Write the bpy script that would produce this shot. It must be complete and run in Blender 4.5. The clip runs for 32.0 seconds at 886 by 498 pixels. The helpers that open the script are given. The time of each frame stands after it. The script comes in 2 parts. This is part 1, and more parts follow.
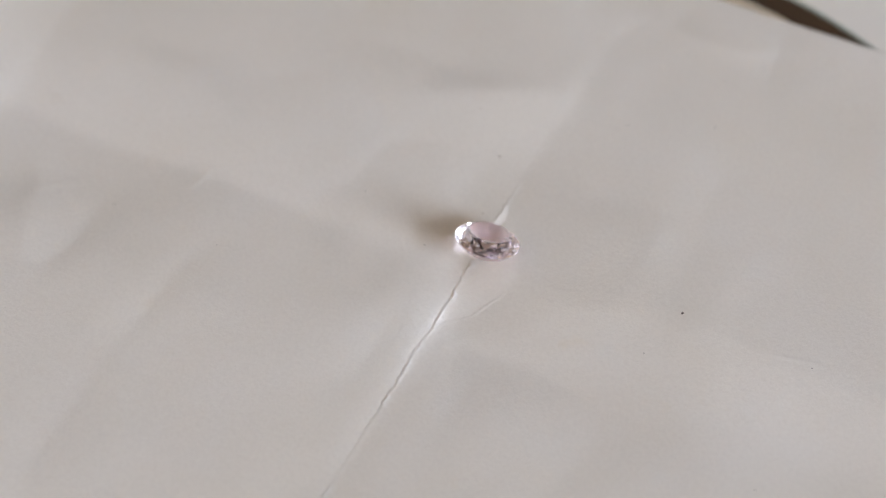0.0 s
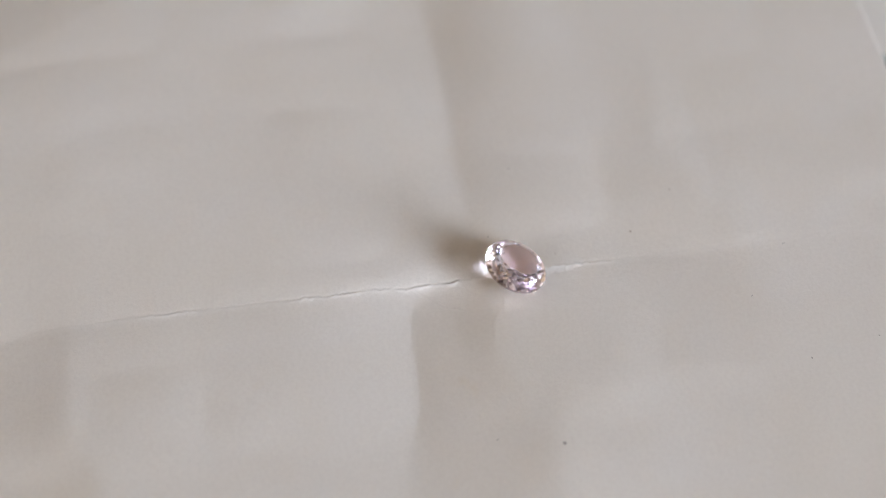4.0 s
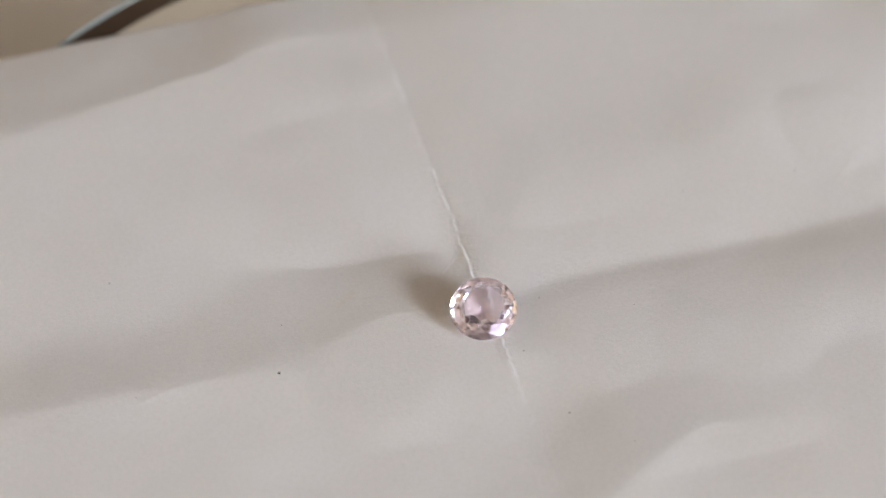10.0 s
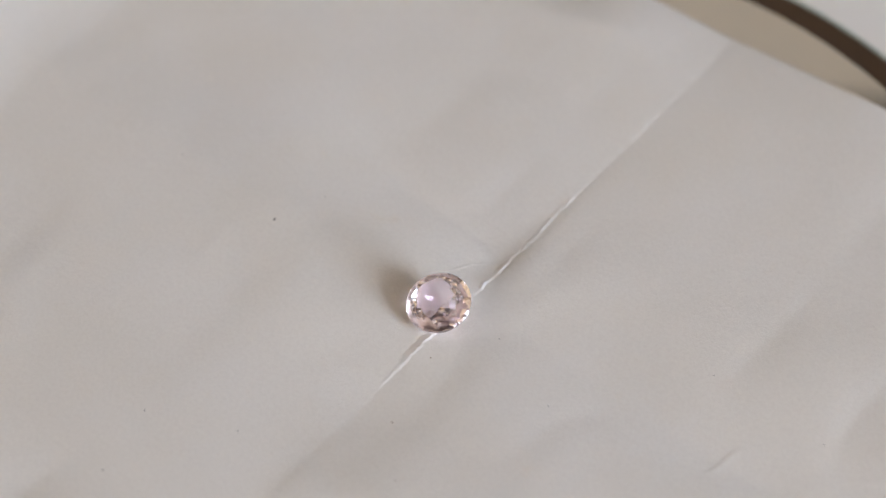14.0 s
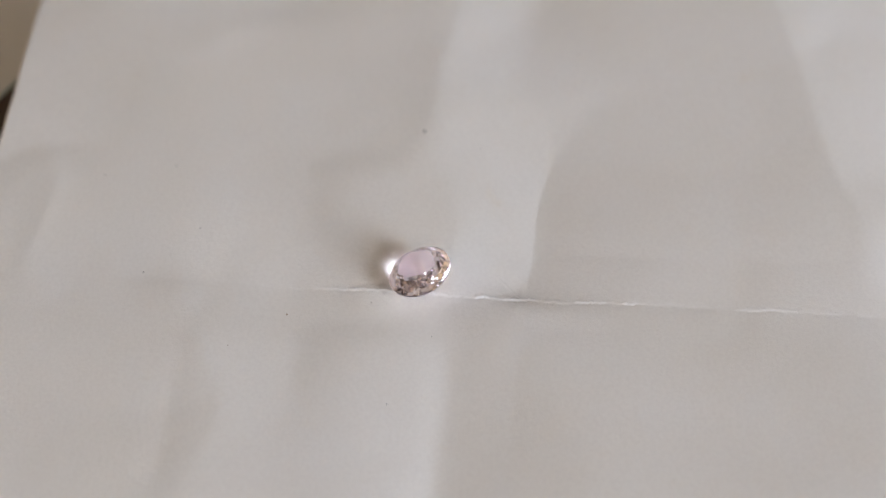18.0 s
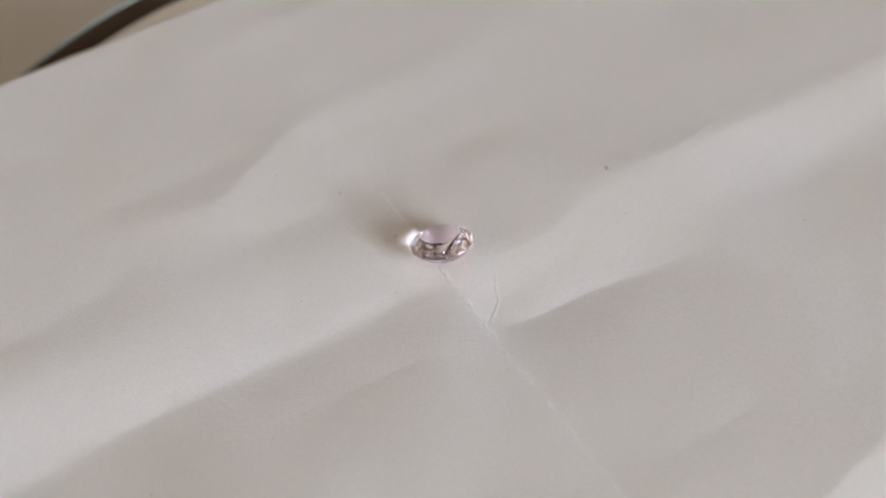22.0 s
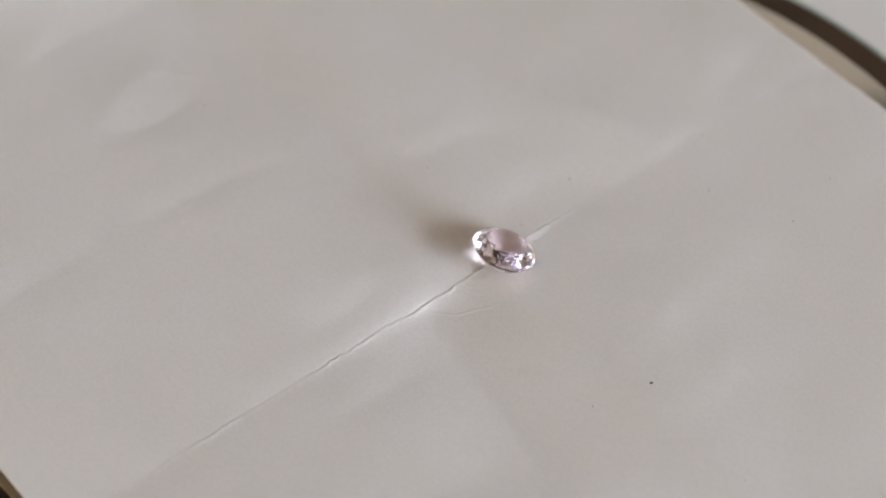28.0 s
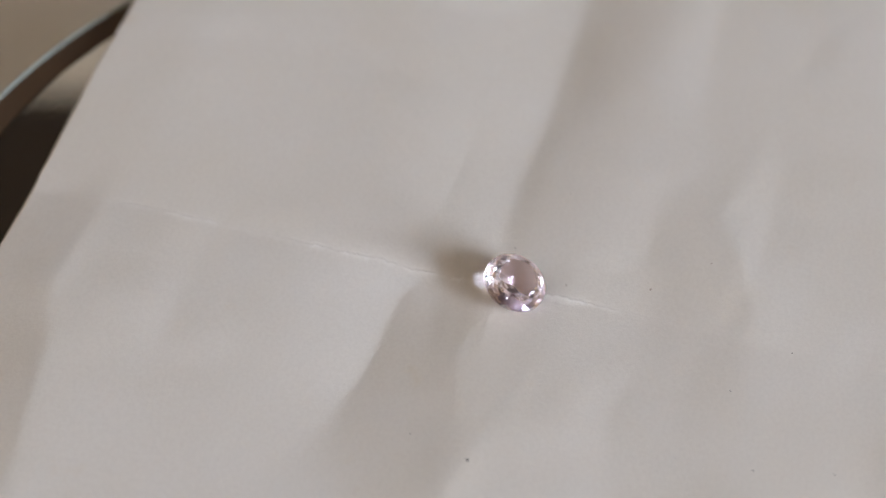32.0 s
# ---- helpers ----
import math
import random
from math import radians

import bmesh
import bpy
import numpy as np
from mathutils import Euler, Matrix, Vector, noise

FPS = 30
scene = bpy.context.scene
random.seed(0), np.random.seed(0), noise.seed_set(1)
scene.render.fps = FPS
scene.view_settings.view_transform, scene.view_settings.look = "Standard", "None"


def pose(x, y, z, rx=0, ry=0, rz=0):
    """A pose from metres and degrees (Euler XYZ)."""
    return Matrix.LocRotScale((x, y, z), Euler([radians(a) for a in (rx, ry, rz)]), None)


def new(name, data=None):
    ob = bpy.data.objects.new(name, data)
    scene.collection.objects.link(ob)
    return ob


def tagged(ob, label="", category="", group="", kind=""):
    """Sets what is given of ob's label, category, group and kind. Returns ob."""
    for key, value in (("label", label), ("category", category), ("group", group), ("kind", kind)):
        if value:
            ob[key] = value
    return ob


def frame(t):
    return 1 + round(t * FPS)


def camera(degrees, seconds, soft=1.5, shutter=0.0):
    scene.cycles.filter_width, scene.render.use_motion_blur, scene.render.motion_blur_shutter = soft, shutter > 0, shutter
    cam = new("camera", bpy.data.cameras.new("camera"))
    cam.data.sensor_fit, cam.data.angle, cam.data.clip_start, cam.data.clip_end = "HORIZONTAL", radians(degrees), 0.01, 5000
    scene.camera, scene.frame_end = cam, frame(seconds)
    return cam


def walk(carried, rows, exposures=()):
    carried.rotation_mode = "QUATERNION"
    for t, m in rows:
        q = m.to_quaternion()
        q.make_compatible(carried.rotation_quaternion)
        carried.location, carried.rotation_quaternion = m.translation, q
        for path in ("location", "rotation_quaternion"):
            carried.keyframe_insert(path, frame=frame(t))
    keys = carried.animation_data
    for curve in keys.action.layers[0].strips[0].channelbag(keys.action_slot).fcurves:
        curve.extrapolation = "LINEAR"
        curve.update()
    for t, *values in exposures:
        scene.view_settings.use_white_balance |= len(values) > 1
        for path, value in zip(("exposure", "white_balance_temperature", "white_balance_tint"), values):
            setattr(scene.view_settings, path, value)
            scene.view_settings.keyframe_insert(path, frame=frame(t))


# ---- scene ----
MM = 0.001
TOP = 0.800          # height of the paper's mean plane, metres
TABLE_Z = 0.752
TURN_RATE, TURN_START = 13.754096, 24.703677   # degrees a second and degrees, clockwise seen from above
SECONDS = 32.0

# ---- camera: it stands still ----
cam = camera(24.885, SECONDS, soft=1.5)
cam.data.dof.use_dof = True
cam.data.dof.focus_distance = 0.1965
cam.data.dof.aperture_fstop = 14.5
VIEW = pose(0.0, -0.128375, TOP + 0.153362, 40.9366, -0.1024, 1.2273)
walk(cam, [(0.0, VIEW), (SECONDS, VIEW)], exposures=[(0.0, 0.03), (1.0, 0.0), (2.0, -0.03), (3.5, 0.0), (6.0, 0.06), (11.0, 0.07), (17.0, -0.03), (21.0, -0.03), (24.0, -0.08), (32.0, -0.06)])

# ---- light paths: enough turns inside the stone ----
scene.cycles.max_bounces, scene.cycles.glossy_bounces, scene.cycles.transmission_bounces, scene.cycles.diffuse_bounces = 28, 20, 28, 4
scene.cycles.caustics_refractive, scene.cycles.caustics_reflective = True, True
scene.cycles.blur_glossy, scene.cycles.sample_clamp_indirect = 0.0, 0.0

# ---- world, window light ----
world = bpy.data.worlds.new("daylight")
scene.world = world
world.use_nodes = True
_n = world.node_tree.nodes
_sky = _n.new("ShaderNodeTexSky")
_sky.sky_type = "NISHITA"
_sky.sun_disc = False
_sky.sun_elevation, _sky.sun_rotation = radians(35), radians(150)
world.node_tree.links.new(_sky.outputs["Color"], _n["Background"].inputs["Color"])
_n["Background"].inputs["Strength"].default_value = 0.1

WIN_X, WIN_Y, WIN_Z, WIN_W, WIN_H = 1.82, -1.57, 1.61, 2.36, 1.30
_l = bpy.data.lights.new("window_daylight", "AREA")
_l.shape, _l.size, _l.size_y = "RECTANGLE", WIN_W, WIN_H
_l.energy = 240.0
_l.color = (0.733, 0.818, 0.998)
lamp = new("window_daylight", _l)
lamp.matrix_world = Matrix.Translation((WIN_X + 0.02, WIN_Y, WIN_Z)) @ Matrix.Rotation(radians(90), 4, "Y")
scene.view_settings.exposure = 0.0


# ---- materials ----
class Mat:
    """A node material with a few short cuts."""

    def __init__(self, name, color=(0.5, 0.5, 0.5), rough=0.6, metal=0.0):
        self.m = bpy.data.materials.new(name)
        self.m.use_nodes = True
        self.t = self.m.node_tree
        self.b = self.t.nodes["Principled BSDF"]
        self.b.inputs["Base Color"].default_value = (*color, 1)
        self.b.inputs["Roughness"].default_value = rough
        self.b.inputs["Metallic"].default_value = metal
        self.co = self.t.nodes.new("ShaderNodeTexCoord").outputs["Object"]

    def node(self, kind, **values):
        n = self.t.nodes.new(kind)
        for k, v in values.items():
            n.inputs[k.replace("_", " ")].default_value = v
        return n

    def link(self, a, b):
        self.t.links.new(a, b)

    def noise(self, scale, detail=4.0, rough=0.55, stretch=None):
        n = self.node("ShaderNodeTexNoise", Scale=scale, Detail=detail, Roughness=rough)
        co = self.co
        if stretch:
            mp = self.t.nodes.new("ShaderNodeMapping")
            mp.inputs["Scale"].default_value = stretch
            self.link(co, mp.inputs["Vector"])
            co = mp.outputs["Vector"]
        self.link(co, n.inputs["Vector"])
        return n.outputs["Fac"]

    def ramp(self, fac, lo, c0, hi, c1):
        r = self.t.nodes.new("ShaderNodeValToRGB")
        r.color_ramp.elements[0].position, r.color_ramp.elements[0].color = lo, (*c0, 1)
        r.color_ramp.elements[1].position, r.color_ramp.elements[1].color = hi, (*c1, 1)
        self.link(fac, r.inputs["Fac"])
        return r.outputs["Color"]

    def mix(self, fac, a, b, kind="MIX"):
        n = self.t.nodes.new("ShaderNodeMix")
        n.data_type, n.blend_type = "RGBA", kind
        if isinstance(fac, float):
            n.inputs[0].default_value = fac
        else:
            self.link(fac, n.inputs[0])
        self.link(a, n.inputs[6])
        self.link(b, n.inputs[7])
        return n.outputs[2]

    def color(self, out):
        self.link(out, self.b.inputs["Base Color"])
        return self

    def bump(self, layers):
        """layers: (height, strength, distance in metres), stacked."""
        last = None
        for h, s, d in layers:
            n = self.node("ShaderNodeBump", Strength=s, Distance=d)
            self.link(h, n.inputs["Height"])
            if last:
                self.link(last, n.inputs["Normal"])
            last = n.outputs["Normal"]
        self.link(last, self.b.inputs["Normal"])
        return self


def paper_material():
    k = Mat("cream_parcel_paper", rough=0.62)
    k.b.inputs["Specular IOR Level"].default_value = 0.35
    cloud = k.ramp(k.noise(45.0, 3.0), 0.35, (0.695, 0.660, 0.588), 0.70, (0.718, 0.692, 0.636))
    fibre = k.ramp(k.noise(2600.0, 3.0, 0.6), 0.30, (0.95, 0.945, 0.94), 0.62, (1, 1, 1))
    foxing = k.ramp(k.noise(120.0, 5.0, 0.6), 0.66, (1, 1, 1), 0.80, (0.97, 0.93, 0.86))
    worn = k.t.nodes.new("ShaderNodeAttribute")
    worn.attribute_name = "fibre"
    white = k.t.nodes.new("ShaderNodeRGB").outputs[0]
    white.default_value = (0.81, 0.79, 0.745, 1)
    k.color(k.mix(worn.outputs["Fac"], k.mix(1.0, k.mix(1.0, cloud, fibre, "MULTIPLY"), foxing, "MULTIPLY"), white))
    k.bump([(k.noise(700.0, 3.0, 0.6), 0.08, 0.0002), (k.noise(1700.0, 2.0, 0.5), 0.20, 0.0001), (k.noise(3400.0, 2.0, 0.6), 0.22, 0.00007), (k.noise(7500.0, 1.0, 0.6), 0.6, 0.00005)])
    return k.m


def gem_material():
    k = Mat("pale_pink_sapphire", color=(0.975, 0.885, 0.965), rough=0.0)
    k.b.inputs["Specular Tint"].default_value = (0.98, 0.80, 0.99, 1)
    k.b.inputs["Transmission Weight"].default_value = 1.0
    k.b.inputs["IOR"].default_value = 1.768
    return k.m


def plain(name, color, rough, metal=0.0, spread=0.08, scale=30.0, bump=0.15, depth=0.0004):
    k = Mat(name, color, rough, metal)
    lo = tuple(c * (1 - spread) for c in color)
    hi = tuple(min(1, c * (1 + spread)) for c in color)
    k.color(k.ramp(k.noise(scale, 5.0), 0.3, lo, 0.7, hi))
    if bump:
        k.bump([(k.noise(scale * 8, 4.0), bump, depth)])
    return k.m


def wood(name, dark, light, rough=0.5, stretch=(1, 14, 14)):
    k = Mat(name, light, rough)
    k.color(k.mix(0.5, k.ramp(k.noise(6.0, 8.0, 0.6, stretch), 0.3, dark, 0.7, light), k.ramp(k.noise(40.0, 6.0, 0.6, stretch), 0.35, dark, 0.65, light)))
    k.bump([(k.noise(60.0, 6.0, 0.6, stretch), 0.25, 0.001)])
    return k.m


M_PAPER = paper_material()
M_GEM = gem_material()
M_MIRROR = plain("bronze_mirror", (0.80, 0.77, 0.70), 0.03, 1.0, 0.02, 40.0, 0.0)
M_RIM = plain("dark_brown_lacquer", (0.058, 0.034, 0.018), 0.42, 0.0, 0.25, 60.0, 0.1)
M_LIP = plain("pale_green_grey_enamel", (0.36, 0.41, 0.36), 0.30, 0.0, 0.08, 90.0, 0.1)
M_FLECK = plain("dark_fleck", (0.035, 0.028, 0.024), 0.8, 0.0, 0.4, 3000.0, 0.0)
M_FLECK_TAN = plain("tan_fleck", (0.30, 0.23, 0.16), 0.8, 0.0, 0.3, 3000.0, 0.0)
M_TABLE = plain("off_white_laminate", (0.74, 0.71, 0.64), 0.45, 0.0, 0.05, 12.0, 0.1)
M_LEG = wood("table_leg_wood", (0.07, 0.04, 0.02), (0.16, 0.09, 0.05))
M_WALL = plain("beige_plaster", (0.80, 0.71, 0.57), 0.85, 0.0, 0.06, 4.0, 0.2, 0.002)
M_CEIL = wood("dark_ceiling_wood", (0.016, 0.009, 0.005), (0.040, 0.022, 0.012), 0.6)
M_CEILING = plain("brown_ceiling_boards", (0.43, 0.35, 0.285), 0.8, 0.0, 0.12, 5.0, 0.1, 0.002)
# invented dark boards out of view, there to darken the stone's facets
M_REFLECT_DARK = wood("dark_reflection_boards", (0.05, 0.032, 0.022), (0.11, 0.072, 0.05), 0.55, (14, 14, 1))
M_WARM = plain("warm_plaster", (0.90, 0.66, 0.36), 0.85, 0.0, 0.06, 4.0, 0.2, 0.002)
M_FLOOR = wood("floor_wood", (0.14, 0.08, 0.04), (0.32, 0.19, 0.095), 0.45)
M_FRAME = plain("white_window_paint", (0.78, 0.78, 0.76), 0.4, 0.0, 0.03, 20.0, 0.1)


def glass_material():
    k = Mat("window_glass", (1, 1, 1), 0.0)
    k.b.inputs["Transmission Weight"].default_value = 1.0
    k.b.inputs["IOR"].default_value = 1.45
    return k.m


M_GLASS = glass_material()


# ---- building helpers ----
def mesh_of(bm, name, material, smooth=False):
    me = bpy.data.meshes.new(name)
    bm.to_mesh(me)
    bm.free()
    me.materials.append(material)
    if smooth:
        me.polygons.foreach_set("use_smooth", [True] * len(me.polygons))
    return me


def part(name, bm, material, parent=None, label="", smooth=False):
    ob = new(name, mesh_of(bm, name, material, smooth))
    ob.parent = parent
    return tagged(ob, label)


def box(x0, x1, y0, y1, z0, z1, bevel=0.0):
    bm = bmesh.new()
    bmesh.ops.create_cube(bm, size=1.0, matrix=Matrix.Translation(((x0 + x1) / 2, (y0 + y1) / 2, (z0 + z1) / 2)) @ Matrix.Diagonal((x1 - x0, y1 - y0, z1 - z0, 1)))
    if bevel:
        bmesh.ops.bevel(bm, geom=bm.edges[:], offset=bevel, segments=2, affect="EDGES")
    return bm


def turned(profile, steps=128):
    """A closed ring or disc turned round z from (radius, height) pairs."""
    bm = bmesh.new()
    rings = []
    for r, z in profile:
        if r < 1e-9:
            rings.append([bm.verts.new((0, 0, z))])
        else:
            rings.append([bm.verts.new((r * math.cos(2 * math.pi * i / steps), r * math.sin(2 * math.pi * i / steps), z)) for i in range(steps)])
    for a, b in zip(rings, rings[1:]):
        for i in range(steps):
            j = (i + 1) % steps
            if len(a) == 1:
                bm.faces.new((a[0], b[i], b[j]))
            elif len(b) == 1:
                bm.faces.new((a[i], b[0], a[j]))
            else:
                bm.faces.new((a[i], b[i], b[j], a[j]))
    bmesh.ops.recalc_face_normals(bm, faces=bm.faces[:])
    return bm


# ---- the room ----
RX0, RX1, RY0, RY1, RZ = -1.4, WIN_X, -2.80, 1.60, 2.42
SOFFIT_Y, SOFFIT_Z = 0.20, 2.355
WALL = 0.12
SETTING = dict(kind="structure")


def wall(name, bm, label, material=M_WALL):
    return tagged(part(name, bm, material), label, "wall", **SETTING)


tagged(part("floor", box(RX0 - WALL, RX1 + WALL, RY0 - WALL, RY1 + WALL, -0.06, 0.0), M_FLOOR), "worn brown wooden floor of the room", "floor", **SETTING)
tagged(part("ceiling", box(RX0 - WALL, RX1 + WALL, RY0 - WALL, RY1 + WALL, RZ, RZ + 0.06), M_CEILING), "brown boarded ceiling", "ceiling", **SETTING)
tagged(part("trim", box(RX0, RX1, SOFFIT_Y, RY1, SOFFIT_Z, RZ), M_CEIL), "dark stained wooden soffit along the wall", "soffit", **SETTING)
wall("wall_north", box(RX0 - WALL, RX1 + WALL, RY1, RY1 + WALL, 0, RZ), "beige plastered wall behind the table")
# unseen wall behind the camera, made dark so the stone mirrors darkness
wall("wall_south", box(RX0 - WALL, RX1 + WALL, RY0 - WALL, RY0, 0, RZ), "unseen wall facing the table, dark for the stone's reflections", M_REFLECT_DARK)
wall("wall_west", box(RX0 - WALL, RX0, RY0, RY1, 0, RZ), "warm tan plastered wall opposite the window", M_WARM)
# added low dark panels, unseen, for the stone's facets to reflect
for _p in ((RX0 + 0.03, RX1 - 0.03, RY1 - 0.022, RY1 - 0.002), (RX0 + 0.002, RX0 + 0.022, -0.6, RY1 - 0.03), (RX1 - 0.022, RX1 - 0.002, -0.2, RY1 - 0.03)):
    tagged(part("dark_reflection_panel", box(*_p, 0.0, 1.50, bevel=0.004), M_REFLECT_DARK), "added dark boards, unseen, that darken reflections in the stone", "wainscot", **SETTING)


def window_wall():
    y0, y1, z0, z1 = WIN_Y - WIN_W / 2, WIN_Y + WIN_W / 2, WIN_Z - WIN_H / 2, WIN_Z + WIN_H / 2
    bm = bmesh.new()
    for a in ((RY0, y0, 0, RZ), (y1, RY1, 0, RZ), (y0, y1, 0, z0), (y0, y1, z1, RZ)):
        c = box(RX1, RX1 + WALL, *a)
        me = bpy.data.meshes.new("piece")
        c.to_mesh(me)
        c.free()
        bm.from_mesh(me)
        bpy.data.meshes.remove(me)
    wall("wall_east", bm, "beige plastered wall with the window opening")
    win = tagged(new("window_1"), "white painted casement window giving soft daylight", "window", **SETTING)
    x0, x1 = RX1 + 0.055, RX1 + 0.095
    for a in ((y0, y0 + 0.05, z0, z1), (y1 - 0.05, y1, z0, z1), (y0 + 0.05, y1 - 0.05, z0, z0 + 0.05), (y0 + 0.05, y1 - 0.05, z1 - 0.05, z1), (WIN_Y - 0.02, WIN_Y + 0.02, z0 + 0.05, z1 - 0.05)):
        part("window_frame", box(x0, x1, *a, bevel=0.004), M_FRAME, win)
    part("window_sill", box(RX1 - 0.03, RX1 + 0.05, y0 - 0.03, y1 + 0.03, z0 - 0.028, z0 - 0.002, bevel=0.004), M_FRAME, win)
    for a in ((y0 + 0.05, WIN_Y - 0.02), (WIN_Y + 0.02, y1 - 0.05)):
        p = part("pane", box(x0 + 0.017, x0 + 0.023, *a, z0 + 0.05, z1 - 0.05), M_GLASS, win)
        p.visible_shadow = False


window_wall()


# ---- the table ----
def build_table():
    t = tagged(new("table"), "off-white table under the turntable", "table")
    part("tabletop", box(-0.75, 0.60, -0.45, 0.75, TABLE_Z - 0.03, TABLE_Z, bevel=0.004), M_TABLE, t)
    for x in (-0.70, 0.55):
        for y in (-0.40, 0.70):
            part("leg", box(x - 0.025, x + 0.025, y - 0.025, y + 0.025, 0, TABLE_Z - 0.03, bevel=0.004), M_LEG, t)
    return t


build_table()

# ---- the turntable: its parts are turned round the axis ----
FLOOR_MM = -2.6


def build_turntable():
    t = tagged(new("turntable"), "round turntable with a mirrored top and dark rim", "turntable")
    f = FLOOR_MM
    base = turned([(0, -48 + 0.0), (44 * MM * 1000, -48), (46, -46), (46, -20), (44, -18), (0, -18)])
    for v in base.verts:
        v.co *= MM
    part("base", base, M_RIM, t, "dark brown motor base", smooth=False)
    plate = turned([(0, -17.9), (50, -17.9), (54.8, f - 3.2), (55.5, f - 0.5), (55.5, f), (0, f)])
    for v in plate.verts:
        v.co *= MM
    part("mirror_disc", plate, M_MIRROR, t, "bronze tinted mirror disc")
    rim = turned([(55.56, f - 2.5), (55.56, f + 0.02), (55.8, f + 0.10), (58.25, f + 0.40), (58.25, f - 2.5), (55.56, f - 2.5)])
    for v in rim.verts:
        v.co *= MM
    part("rim", rim, M_RIM, t, "dark brown lacquered rim")
    lip = turned([(58.57 + 0.32 * math.cos(a), f + 0.16 + 0.40 * math.sin(a)) for a in [2 * math.pi * i / 12 for i in range(13)]])
    for v in lip.verts:
        v.co *= MM
    part("lip", lip, M_LIP, t, "pale green-grey lip", smooth=True)
    return t


turntable = build_turntable()

# ---- the paper: a creased strip ----
def lattice(cell, seed):
    """Smooth value noise over the plane, cell size in mm, about -1 to 1."""
    grid = np.random.default_rng(seed).uniform(-1, 1, (256, 256))

    def f(x, y):
        u, v = np.asarray(x) / cell + 100.0, np.asarray(y) / cell + 100.0
        i, j = np.floor(u).astype(int), np.floor(v).astype(int)
        a, b = u - i, v - j
        a, b = a * a * a * (a * (6 * a - 15) + 10), b * b * b * (b * (6 * b - 15) + 10)
        i, j = i % 255, j % 255
        return (grid[i, j] * (1 - a) + grid[i + 1, j] * a) * (1 - b) + (grid[i, j + 1] * (1 - a) + grid[i + 1, j + 1] * a) * b
    return f


N30, N12, N5, N2, N1 = lattice(24, 1), lattice(11, 2), lattice(4.5, 3), lattice(1.6, 4), lattice(0.7, 5)

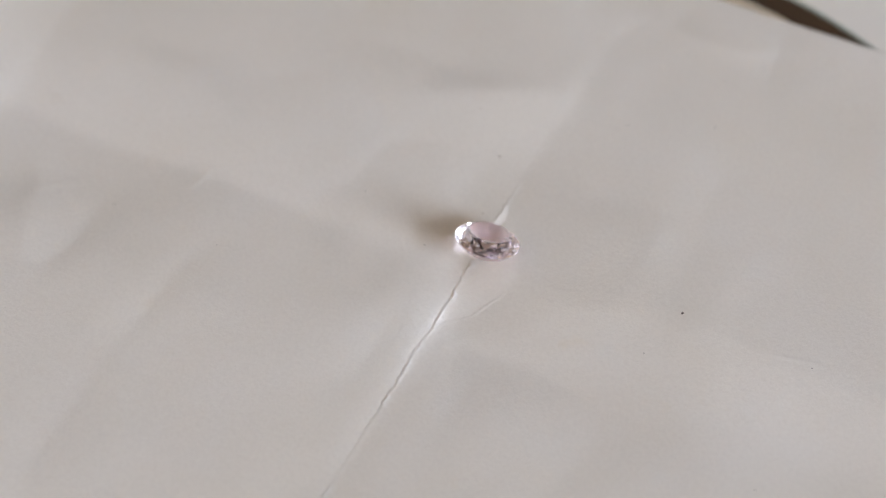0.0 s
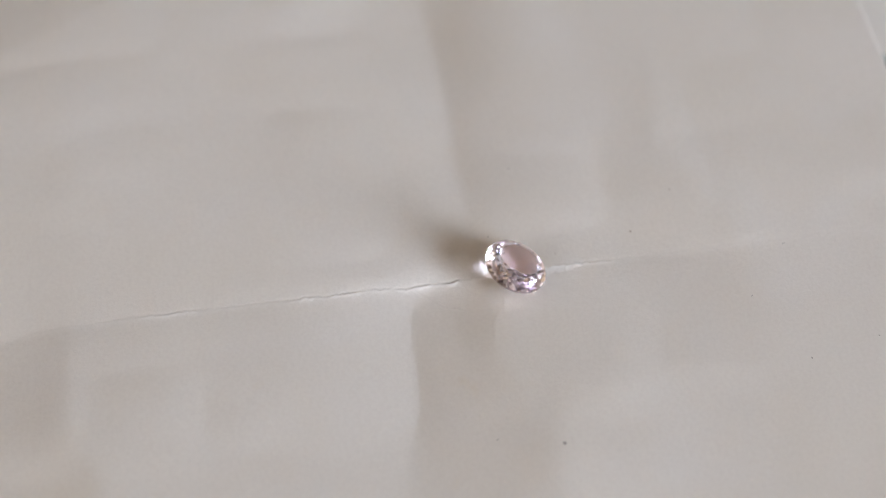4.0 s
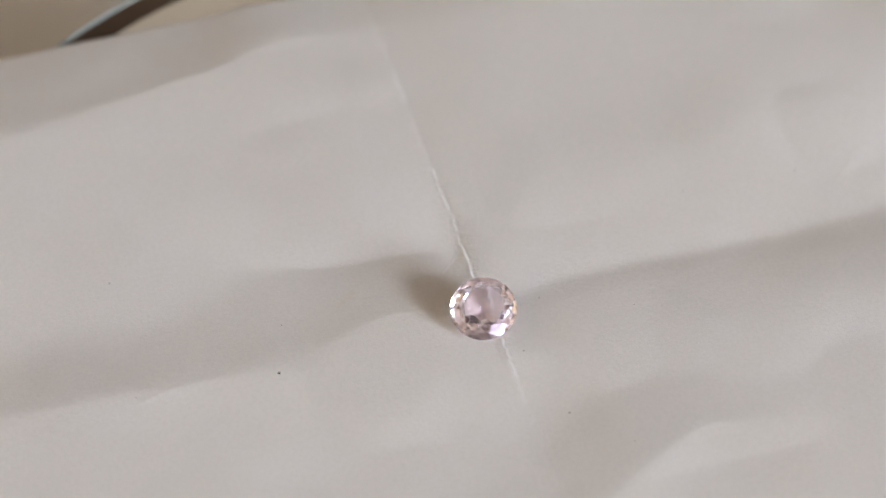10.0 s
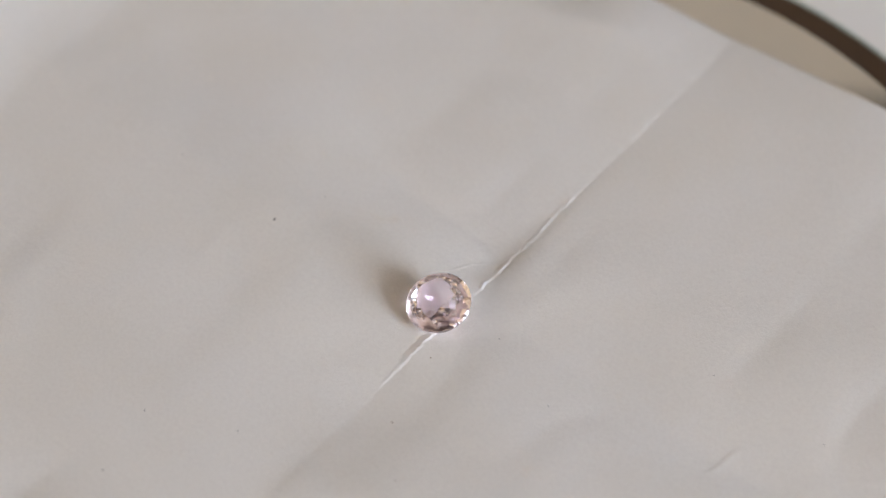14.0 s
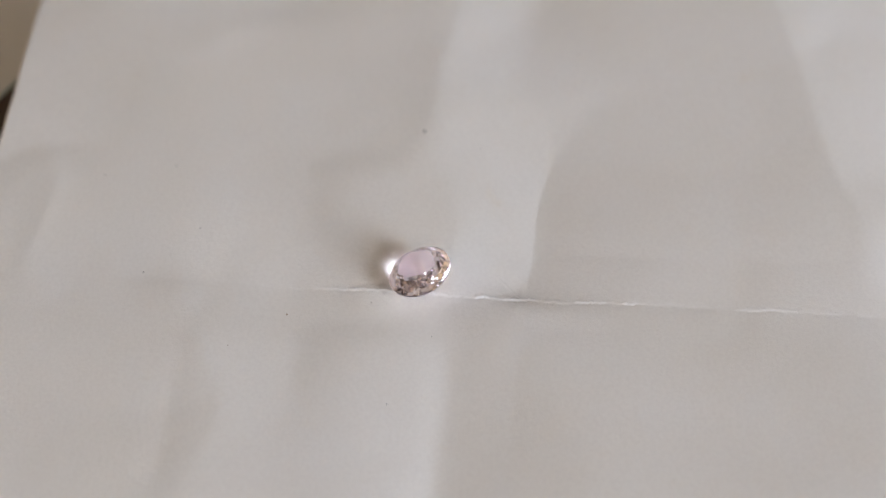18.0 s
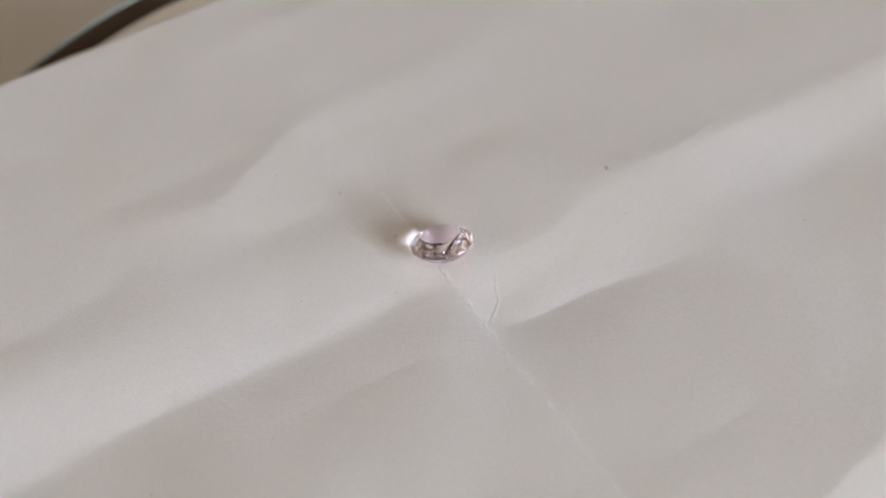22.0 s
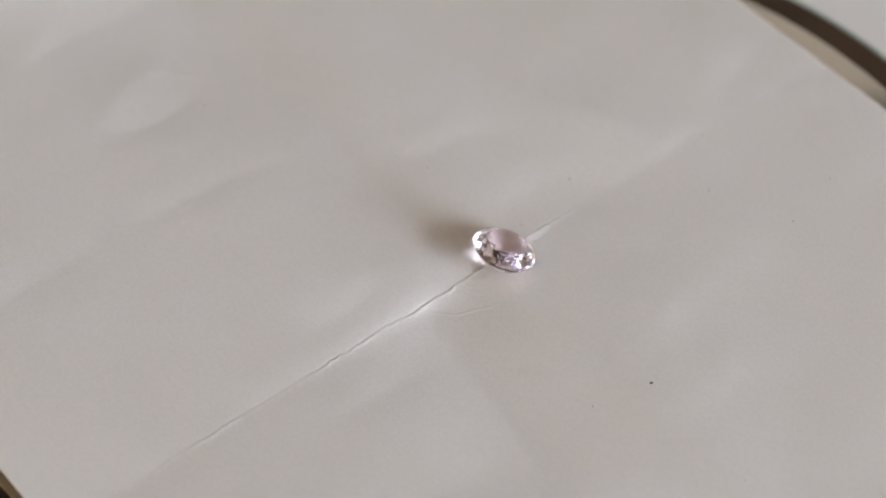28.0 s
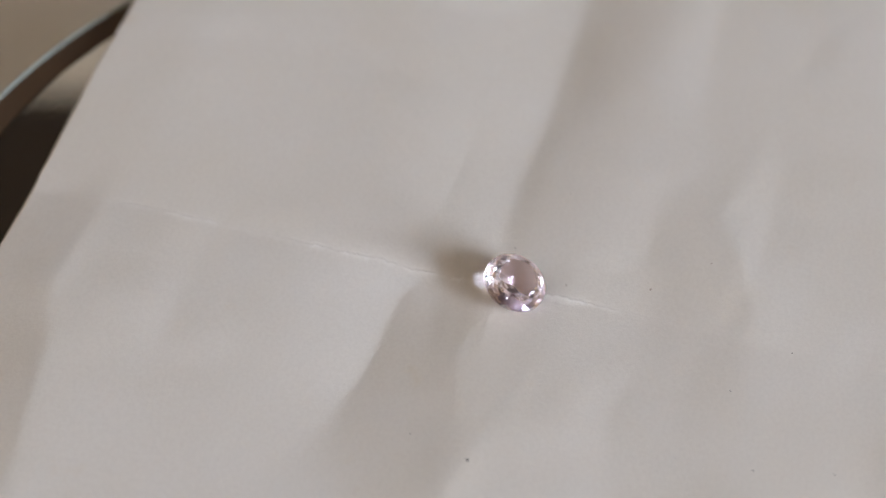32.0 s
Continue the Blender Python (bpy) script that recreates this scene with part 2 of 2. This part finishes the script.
# cross sections of the folds that run along the strip: at each x the (y, z) of edge, curl, slope, bend, fold, shoulder, ridge, hollow, crest, fall, edge
STATIONS = [
    (-75, (-49, -0.3), (-39, 0.1), (-14, 0.1), (-6, -0.40), (2.0, -0.90), (4.6, -0.25), (10.5, 0.35), (18, 0.25), (28, 0.4), (36, 0.4), (52, 0.2)),
    (-45, (-49, -0.3), (-39, 0.1), (-14, 0.1), (-6, -0.42), (1.9, -0.95), (4.6, -0.25), (10.8, 0.42), (18, 0.25), (28, 0.4), (36, 0.4), (52, 0.2)),
    (-30, (-49, -0.2), (-39, 0.1), (-13, 0.1), (-5.5, -0.42), (2.0, -0.95), (4.8, -0.30), (11.5, 0.42), (18, 0.25), (25, 0.5), (34, 0.4), (52, 0.2)),
    (-17, (-49, -0.2), (-39, 0.1), (-13, 0.0), (-5.3, -0.40), (1.9, -0.85), (4.4, -0.25), (12.0, 0.30), (16, 0.16), (22.5, 0.64), (29, 0.45), (52, 0.2)),
    (-10, (-49, -0.3), (-39, 0.1), (-14, 0.0), (-5.0, -0.28), (2.0, -0.72), (4.0, -0.20), (11.0, 0.26), (16, 0.13), (25.8, 0.85), (32, 0.48), (52, 0.2)),
    (-6, (-49, -0.4), (-39, 0.1), (-15, 0.0), (-4.9, -0.13), (2.1, -0.62), (3.9, -0.15), (10.0, 0.25), (16, 0.13), (27.0, 0.86), (33, 0.48), (52, 0.2)),
    (-2.6, (-49, -0.5), (-39, 0.1), (-16, 0.0), (-5.2, -0.16), (2.1, -0.42), (3.8, -0.08), (8.5, 0.28), (16, 0.12), (28.0, 0.80), (34, 0.46), (52, 0.2)),
    (-1.6, (-49, -0.5), (-39, 0.1), (-16.3, 0.0), (-5.2, -0.22), (2.0, -0.32), (3.8, -0.06), (8.2, 0.27), (16, 0.13), (28.2, 0.75), (35, 0.46), (52, 0.2)),
    (-0.5, (-49, -0.6), (-39.5, 0.1), (-17, 0.0), (-5.3, -0.40), (1.6, -0.06), (3.9, 0.12), (7.0, 0.25), (16, 0.15), (28.6, 0.66), (37, 0.4), (52, 0.15)),
    (0.6, (-49, -0.6), (-39.5, 0.1), (-17, 0.0), (-5.4, -0.54), (1.8, 0.12), (3.9, 0.13), (6.6, 0.20), (16, 0.17), (28.7, 0.62), (37, 0.4), (52, 0.12)),
    (3, (-49, -0.8), (-39.5, 0.1), (-17, 0.0), (-6.3, -0.63), (1.8, 0.27), (4.0, 0.25), (6.0, 0.26), (16, 0.2), (29, 0.60), (37, 0.4), (52, 0.1)),
    (10, (-49, -1.0), (-39.3, 0.2), (-18, -0.05), (-6.2, -0.64), (1.9, 0.29), (4.2, 0.28), (6.0, 0.31), (16, 0.25), (30, 0.55), (38, 0.35), (52, 0.1)),
    (14, (-49, -1.3), (-38.6, 0.2), (-18.5, -0.05), (-7.0, -0.61), (3.0, 0.36), (5.2, 0.40), (7.0, 0.42), (14.5, 0.16), (30, 0.48), (38, 0.33), (52, 0.1)),
    (17, (-49, -1.5), (-38, 0.2), (-19, -0.05), (-8.2, -0.57), (4.0, 0.36), (5.3, 0.41), (6.5, 0.44), (13, 0.02), (30, 0.4), (38, 0.3), (52, 0.1)),
    (22, (-49, -1.6), (-37, 0.2), (-20, 0.0), (-8.5, -0.54), (4.0, 0.36), (4.8, 0.40), (5.5, 0.43), (12, 0.00), (30, 0.35), (38, 0.3), (52, 0.1)),
    (28, (-49, -1.7), (-36, 0.2), (-19, 0.0), (-6.5, -0.48), (3.6, 0.34), (4.1, 0.38), (4.7, 0.41), (12, 0.03), (30, 0.35), (38, 0.3), (52, 0.1)),
    (38, (-49, -1.7), (-34.5, 0.2), (-18, 0.0), (-4.0, -0.45), (2.8, 0.30), (3.2, 0.33), (3.6, 0.36), (13, 0.18), (30, 0.35), (38, 0.3), (52, 0.0)),
    (75, (-49, -1.3), (-28, 0.2), (-16, 0.0), (-3.0, -0.42), (2.2, 0.28), (2.6, 0.30), (3.0, 0.32), (14, 0.20), (30, 0.35), (38, 0.3), (52, 0.0)),
]


def folds(x, y):
    """Height in mm of the broad folds, by blending the cross sections."""
    xs = np.array([s[0] for s in STATIONS], float)
    ys = np.array([[k[0] for k in s[1:]] for s in STATIONS], float)
    zs = np.array([[k[1] for k in s[1:]] for s in STATIONS], float)
    fine = np.arange(-90, 90.01, 0.25)
    bell = np.exp(-0.5 * (np.arange(-20, 21) * 0.25 / 0.4) ** 2)
    bell /= bell.sum()

    def along(v):
        return np.interp(x, fine[20:-20], np.convolve(np.interp(fine, xs, v), bell, "valid"))
    rough = 1.0 + 0.5 * N12(x - 40, y + 20)
    east = 1 / (1 + np.exp(-(x - 4) / 3))
    far = 1 / (1 + np.exp(-(x - 20) / 1.5))
    west = np.exp(-((x + 4) / 3.5) ** 4)
    left = 1 - 1 / (1 + np.exp(-(x + 1) / 0.6))
    soft = [1.0, 0.7, 2.2, 0.45 + 3.0 * far + left * (2.2 - 1.8 * west), 0.40 + 0.5 * far + 0.6 * left, 0.8 + 0.9 * left + far, 0.6 * east + 2.4 * (1 - east), 3.0, 0.7, 2.5, 1.0]
    ky = [along(ys[:, k]) for k in range(ys.shape[1])]
    kz = [along(zs[:, k]) * (1 - 0.25 * left if 3 <= k <= 6 else 1.0) for k in range(ys.shape[1])]
    # piecewise straight in y with rounded knees
    slopes = [(kz[k + 1] - kz[k]) / (ky[k + 1] - ky[k]) for k in range(len(ky) - 1)]
    z = kz[0] + slopes[0] * (y - ky[0])
    for k in range(1, len(slopes)):
        d = y - ky[k]
        z = z + (slopes[k] - slopes[k - 1]) * 0.5 * (d + np.sqrt(d * d + (rough * soft[k]) ** 2))
    return z


def crease_x(y):
    """The line of the main fold across the strip."""
    bend = np.interp(y, [-45, -28, -23.8, -15, -9.5, -8.2, -7.2, -4, 0, 8, 14, 20, 28, 45], [-0.9, -1.25, -1.1, -1.05, -1.40, -1.25, -0.95, -0.90, -1.08, -1.15, -1.25, -1.20, -0.95, -0.8])
    return -1.08 + 0.5 * (bend + 1.08) + 0.07 * N2(0.8 * y, 0 * y + 31.0) + 0.11 * N1(y * 1.5, 0 * y + 3.0) + 0.07 * N1(y * 3.1, 0 * y + 9.0)


def crease_wear(y):
    """How far the main fold has cracked open along its length, 0 to 1."""
    reach = np.clip(1.25 - np.abs(y + 6) / np.where(y > -6, 24, 32), np.where(y > 0, 0.12, 0.30), 1)
    return reach * np.clip(0.62 + 0.75 * N2(0 * y + 3, y * 1.1) + 0.35 * N5(0 * y, y), 0.38, 1.3)


def fibre_show(x, y):
    """Where white fibres show in the cracked folds, 0 to 1."""
    d = x - crease_x(y) - 0.07 + 0.10 * N1(x * 2.5, y * 2.5)
    thread = np.clip(0.70 + 1.0 * N1(x * 1.6 + 40, y * 1.3), 0, 1)
    fuzz = 0.38 * np.clip(crease_wear(y), 0, 1) * np.exp(-((d - 0.05) / 0.45) ** 2)
    return np.clip(0.58 * np.clip(crease_wear(y), 0, 1) * thread * np.exp(-((d - 0.06) / 0.17) ** 2) + fuzz, 0, 1)


def line_ridge(x, y, pts, height, width):
    """A thin crease along a broken line, fading at its ends."""
    z = np.zeros_like(x)
    total = sum(math.dist(a, b) for a, b in zip(pts, pts[1:]))
    run = 0.0
    best = np.full_like(x, 1e9)
    fade = np.zeros_like(x)
    for (ax, ay), (bx, by) in zip(pts, pts[1:]):
        ln = math.dist((ax, ay), (bx, by))
        s = np.clip(((x - ax) * (bx - ax) + (y - ay) * (by - ay)) / ln ** 2, 0, 1)
        d = np.hypot(x - ax - s * (bx - ax), y - ay - s * (by - ay))
        f = (run + s * ln) / total
        near = d < best
        best = np.where(near, d, best)
        fade = np.where(near, np.minimum(1, 4 * np.minimum(f, 1 - f) + 0.15), fade)
        run += ln
    return height * fade * np.exp(-(best / width) ** 2)


THIN = [
    ([(-0.7, -5.2), (0.7, -3.9), (1.8, -2.9), (2.7, -1.0), (3.4, 0.2), (4.0, 1.5)], 0.038, 0.11),
    ([(-31.9, -0.6), (-31.6, 1.5), (-31.2, 3.8)], 0.065, 0.2),
    ([(34.8, 5.6), (30.2, 4.6), (29.7, 7.7)], 0.035, 0.25),
    ([(-1.0, -23.8), (1.5, -24.1), (4.2, -24.4)], 0.013, 0.18),
    ([(-1.2, -7.4), (-2.7, -6.6), (-4.2, -5.4)], 0.014, 0.16),
    ([(-0.9, -5.6), (-2.5, -4.9), (-4.6, -3.9)], 0.014, 0.2),
    ([(1.5, 4.0), (5.0, 1.8), (9.0, 1.2)], 0.015, 0.3),
    ([(-46.7, -7.8), (-43.5, -5.0), (-41.5, -3.4)], 0.035, 0.5),
    ([(-40.7, -18.9), (-44.0, -13.0), (-46.5, -7.0), (-50.5, -0.8)], 0.05, 1.8),
    ([(11.8, 38.9), (20.0, 38.0), (29.5, 35.5), (35.6, 28.0), (37.0, 15.1)], 0.06, 2.4),
    ([(-22.2, 37.6), (-16.5, 39.5), (-10.9, 41.0), (-4.9, 42.5)], 0.05, 1.8),
    ([(-3.3, 41.0), (1.2, 45.0), (6.0, 43.6), (12.0, 43.4), (20.3, 48.0)], 0.06, 1.2),
]


def surface(x, y):
    """The paper's upper face: height in mm over its plan."""
    x, y = np.asarray(x, float), np.asarray(y, float)
    z = folds(x + 0.7 * N12(x, y), y + 0.6 * N12(x + 57, y - 31))
    calm = 1 - 0.85 * np.exp(-((x - 9) / 12) ** 4 - ((y + 1) / 9) ** 4)
    z = z + 0.16 * calm * N30(x, y) + 0.10 * calm * np.abs(N12(x, y)) + 0.030 * N5(x, y) + 0.006 * N2(x, y)
    d = x - crease_x(y)
    z = z + 0.34 * (1 - 0.6 * np.clip((y - 14) / 10, 0, 1)) * (1 - np.exp(-np.sqrt(d * d + 0.02) / 9.0)) - 0.2
    w = crease_wear(y)
    side = d - 0.06
    torn = 0.85 + 0.45 * N1(x * 1.4 + 11, y * 1.6)
    z = z + w * torn * 0.085 * np.exp(-np.abs(side) / np.where(side > 0, 0.20, 0.11)) - w * 0.028 * np.exp(-((d + 0.20) / 0.13) ** 2)
    z = z + w * 0.022 * N1(x * 3, y * 3) * np.exp(-(d / 0.4) ** 2)
    lift = np.clip((y - 6.0) / 2, 0, 1) * np.clip((12.0 - y) / 2, 0, 1)
    z = z + 0.13 * lift * np.where(d > 0, np.clip(1 - d / 0.8, 0, 1), np.exp(np.minimum(d, 0) / 2.5))
    arc = np.interp(y, [-5.4, -3.9, -2.9, -1.0, 0.2, 1.5, 3.0], [-1.0, 0.7, 1.8, 2.7, 3.4, 4.0, 4.5])
    reach = np.clip(arc + 1.0, 0, None)
    flap = np.clip(np.minimum(d, reach), 0, None) * np.exp(-np.clip(x - arc, 0, None) / 6.0) * np.clip((3.2 - y) / 5.0, 0, 1) * np.clip((y + 6.0) / 0.6, 0, 1)
    z = z - 0.062 * flap
    for pts, h, w in THIN:
        z = z + line_ridge(x, y, pts, h, w)
    # turned corners
    z = z - 0.045 * np.maximum(0, (x - 32) * 0.6 + (y - 48) * 0.8) - 0.045 * np.maximum(0, (-44 - x) * 0.88 + (-40 - y) * 0.47)
    over = np.maximum(0, np.abs(x + 0.08 * y) - 56)
    z = z + 0.05 * over + 0.004 * over ** 2
    z = z + 0.11 * np.maximum(0, x - 55 - 0.11 * (y + 14.6) ** 2)
    return z - 0.36


def build_paper():
    xs = np.concatenate([np.arange(-74, -4.5, 0.3), np.arange(-4.5, 4.5, 0.09), np.arange(4.5, 74.01, 0.3)])
    vs = np.concatenate([np.linspace(0, 0.18, 75)[:-1], np.linspace(0.18, 0.62, 430)[:-1], np.linspace(0.62, 1, 150)])
    ylo = -47.55 + 0.08 * N12(xs, 0 * xs + 90) + 0.05 * N2(xs, 0 * xs + 5) + 0.006 * xs
    yhi = 50.75 + 0.08 * N12(xs, 0 * xs + 70) + 0.05 * N2(xs, 0 * xs + 15)
    X = np.repeat(xs[:, None], len(vs), 1)
    Y = ylo[:, None] + (yhi - ylo)[:, None] * vs[None, :]
    Z = surface(X, Y)
    co = np.stack([X, Y, Z], -1).reshape(-1, 3) * MM
    nx, ny = X.shape
    idx = np.arange(nx * ny).reshape(nx, ny)
    quads = np.stack([idx[:-1, :-1], idx[1:, :-1], idx[1:, 1:], idx[:-1, 1:]], -1).reshape(-1, 4)
    me = bpy.data.meshes.new("parcel_paper")
    me.vertices.add(len(co))
    me.vertices.foreach_set("co", co.ravel())
    me.loops.add(quads.size)
    me.loops.foreach_set("vertex_index", quads.ravel())
    me.polygons.add(len(quads))
    me.polygons.foreach_set("loop_start", np.arange(0, quads.size, 4))
    me.polygons.foreach_set("use_smooth", np.ones(len(quads), bool))
    me.update(calc_edges=True)
    me.validate()
    me.attributes.new("fibre", "FLOAT", "POINT").data.foreach_set("value", fibre_show(X, Y).ravel())
    me.materials.append(M_PAPER)
    ob = tagged(new("parcel_paper", me), "creased cream gem parcel paper lying on the turntable", "paper")
    sol = ob.modifiers.new("thickness", "SOLIDIFY")
    sol.thickness, sol.offset = 0.12 * MM, -1.0
    return ob


paper = build_paper()


def add_flecks():
    """Dark and tan specks in the paper's face."""
    spots = [(20.65, 5.7, 0.17, 0), (34.2, -10.5, 0.13, 0), (34.3, 4.8, 0.10, 0), (19.0, -0.3, 0.09, 0), (-37.8, -5.8, 0.10, 0), (-25.3, -6.1, 0.08, 0),
             (-15.1, 6.9, 0.10, 0), (-2.8, 9.4, 0.14, 1), (14.3, 31.3, 0.13, 0), (-0.4, 32.5, 0.12, 0), (-4.7, 17.6, 0.20, 1), (-6.4, 3.2, 0.10, 0),
             (5.8, 27.6, 0.12, 0), (-9.3, 22.8, 0.12, 1), (12.6, 38.6, 0.11, 0)]
    for k, (x, y, r, tan) in enumerate(spots):
        bm = bmesh.new()
        bmesh.ops.create_icosphere(bm, subdivisions=1, radius=1.0)
        g = random.Random(k)
        for v in bm.verts:
            v.co = Vector((v.co.x * (0.8 + 0.5 * g.random()), v.co.y * (0.6 + 0.4 * g.random()), v.co.z * 0.25))
        bm.transform(Matrix.Translation((x * MM, y * MM, float(surface(x, y)) * MM)) @ Matrix.Rotation(g.random() * 3, 4, "Z") @ Matrix.Scale((r if k == 0 else 0.7 * r) * MM, 4))
        part("fleck", bm, M_FLECK_TAN if tan else M_FLECK, paper, "tan fleck" if tan else "dark fleck")


add_flecks()

# ---- the stone ----
GEM_R = 3.30
GEM_X, GEM_Y, GEM_TILT, GEM_TOWARD, GEM_SPIN = -0.10, 4.78, 20.0, 82.0, 12.0


def gem_points():
    cut = random.Random(11)

    def ring(n, r, z, turn=0.0, play=0.0):
        pts = []
        for i in range(n):
            a, k = 2 * math.pi * (i + turn + play * cut.uniform(-4, 4)) / n, r * (1 + play * cut.uniform(-1, 1))
            pts.append((k * math.cos(a), k * 0.975 * math.sin(a), z + 0.5 * play * cut.uniform(-1, 1)))
        return pts
    pts = ring(8, 0.640, 0.262)
    pts += ring(8, 0.835, 0.178, 0.5)
    pts += ring(32, 1.0, 0.030) + ring(32, 1.0, -0.020)
    pts += ring(24, 0.900, -0.150, 0.5, 0.006)
    pts += ring(24, 0.760, -0.285, 0.0, 0.010)
    pts += ring(16, 0.560, -0.430, 0.5, 0.012)
    pts += ring(8, 0.310, -0.555, 0.0, 0.010)
    pts += [(0.0, 0.05, -0.655), (0.0, -0.05, -0.655)]
    return [Vector(p) * GEM_R for p in pts]


def build_gem():
    bm = bmesh.new()
    for p in gem_points():
        bm.verts.new(p * MM)
    bmesh.ops.convex_hull(bm, input=bm.verts[:])
    bmesh.ops.dissolve_limit(bm, angle_limit=radians(0.6), verts=bm.verts[:], edges=bm.edges[:])
    bmesh.ops.recalc_face_normals(bm, faces=bm.faces[:])
    ob = part("sapphire", bm, M_GEM)
    return tagged(ob, "pale pink faceted round sapphire resting on the paper crease", "gemstone")


gem = build_gem()


def gem_pose():
    """The stone's place on the paper, in the turntable's space."""
    lean = Matrix.Rotation(radians(GEM_TOWARD), 4, "Z") @ Matrix.Rotation(radians(GEM_TILT), 4, "Y") @ Matrix.Rotation(radians(GEM_SPIN - GEM_TOWARD), 4, "Z")
    pts = [lean @ p for p in gem_points()]
    px, py = np.array([p.x + GEM_X for p in pts]), np.array([p.y + GEM_Y for p in pts])
    lift = float(np.max(surface(px, py) - np.array([p.z for p in pts]))) - 0.01
    return Matrix.Translation((GEM_X * MM, GEM_Y * MM, lift * MM)) @ lean


GEM_POSE = gem_pose()


def motions():
    times = [float(t) for t in range(0, 33)]
    turn = [(t, pose(0, 0, TOP, 0, 0, -(TURN_START + TURN_RATE * t))) for t in times]
    walk(turntable, turn)
    walk(paper, turn)
    walk(gem, [(t, m @ GEM_POSE) for t, m in turn])


motions()
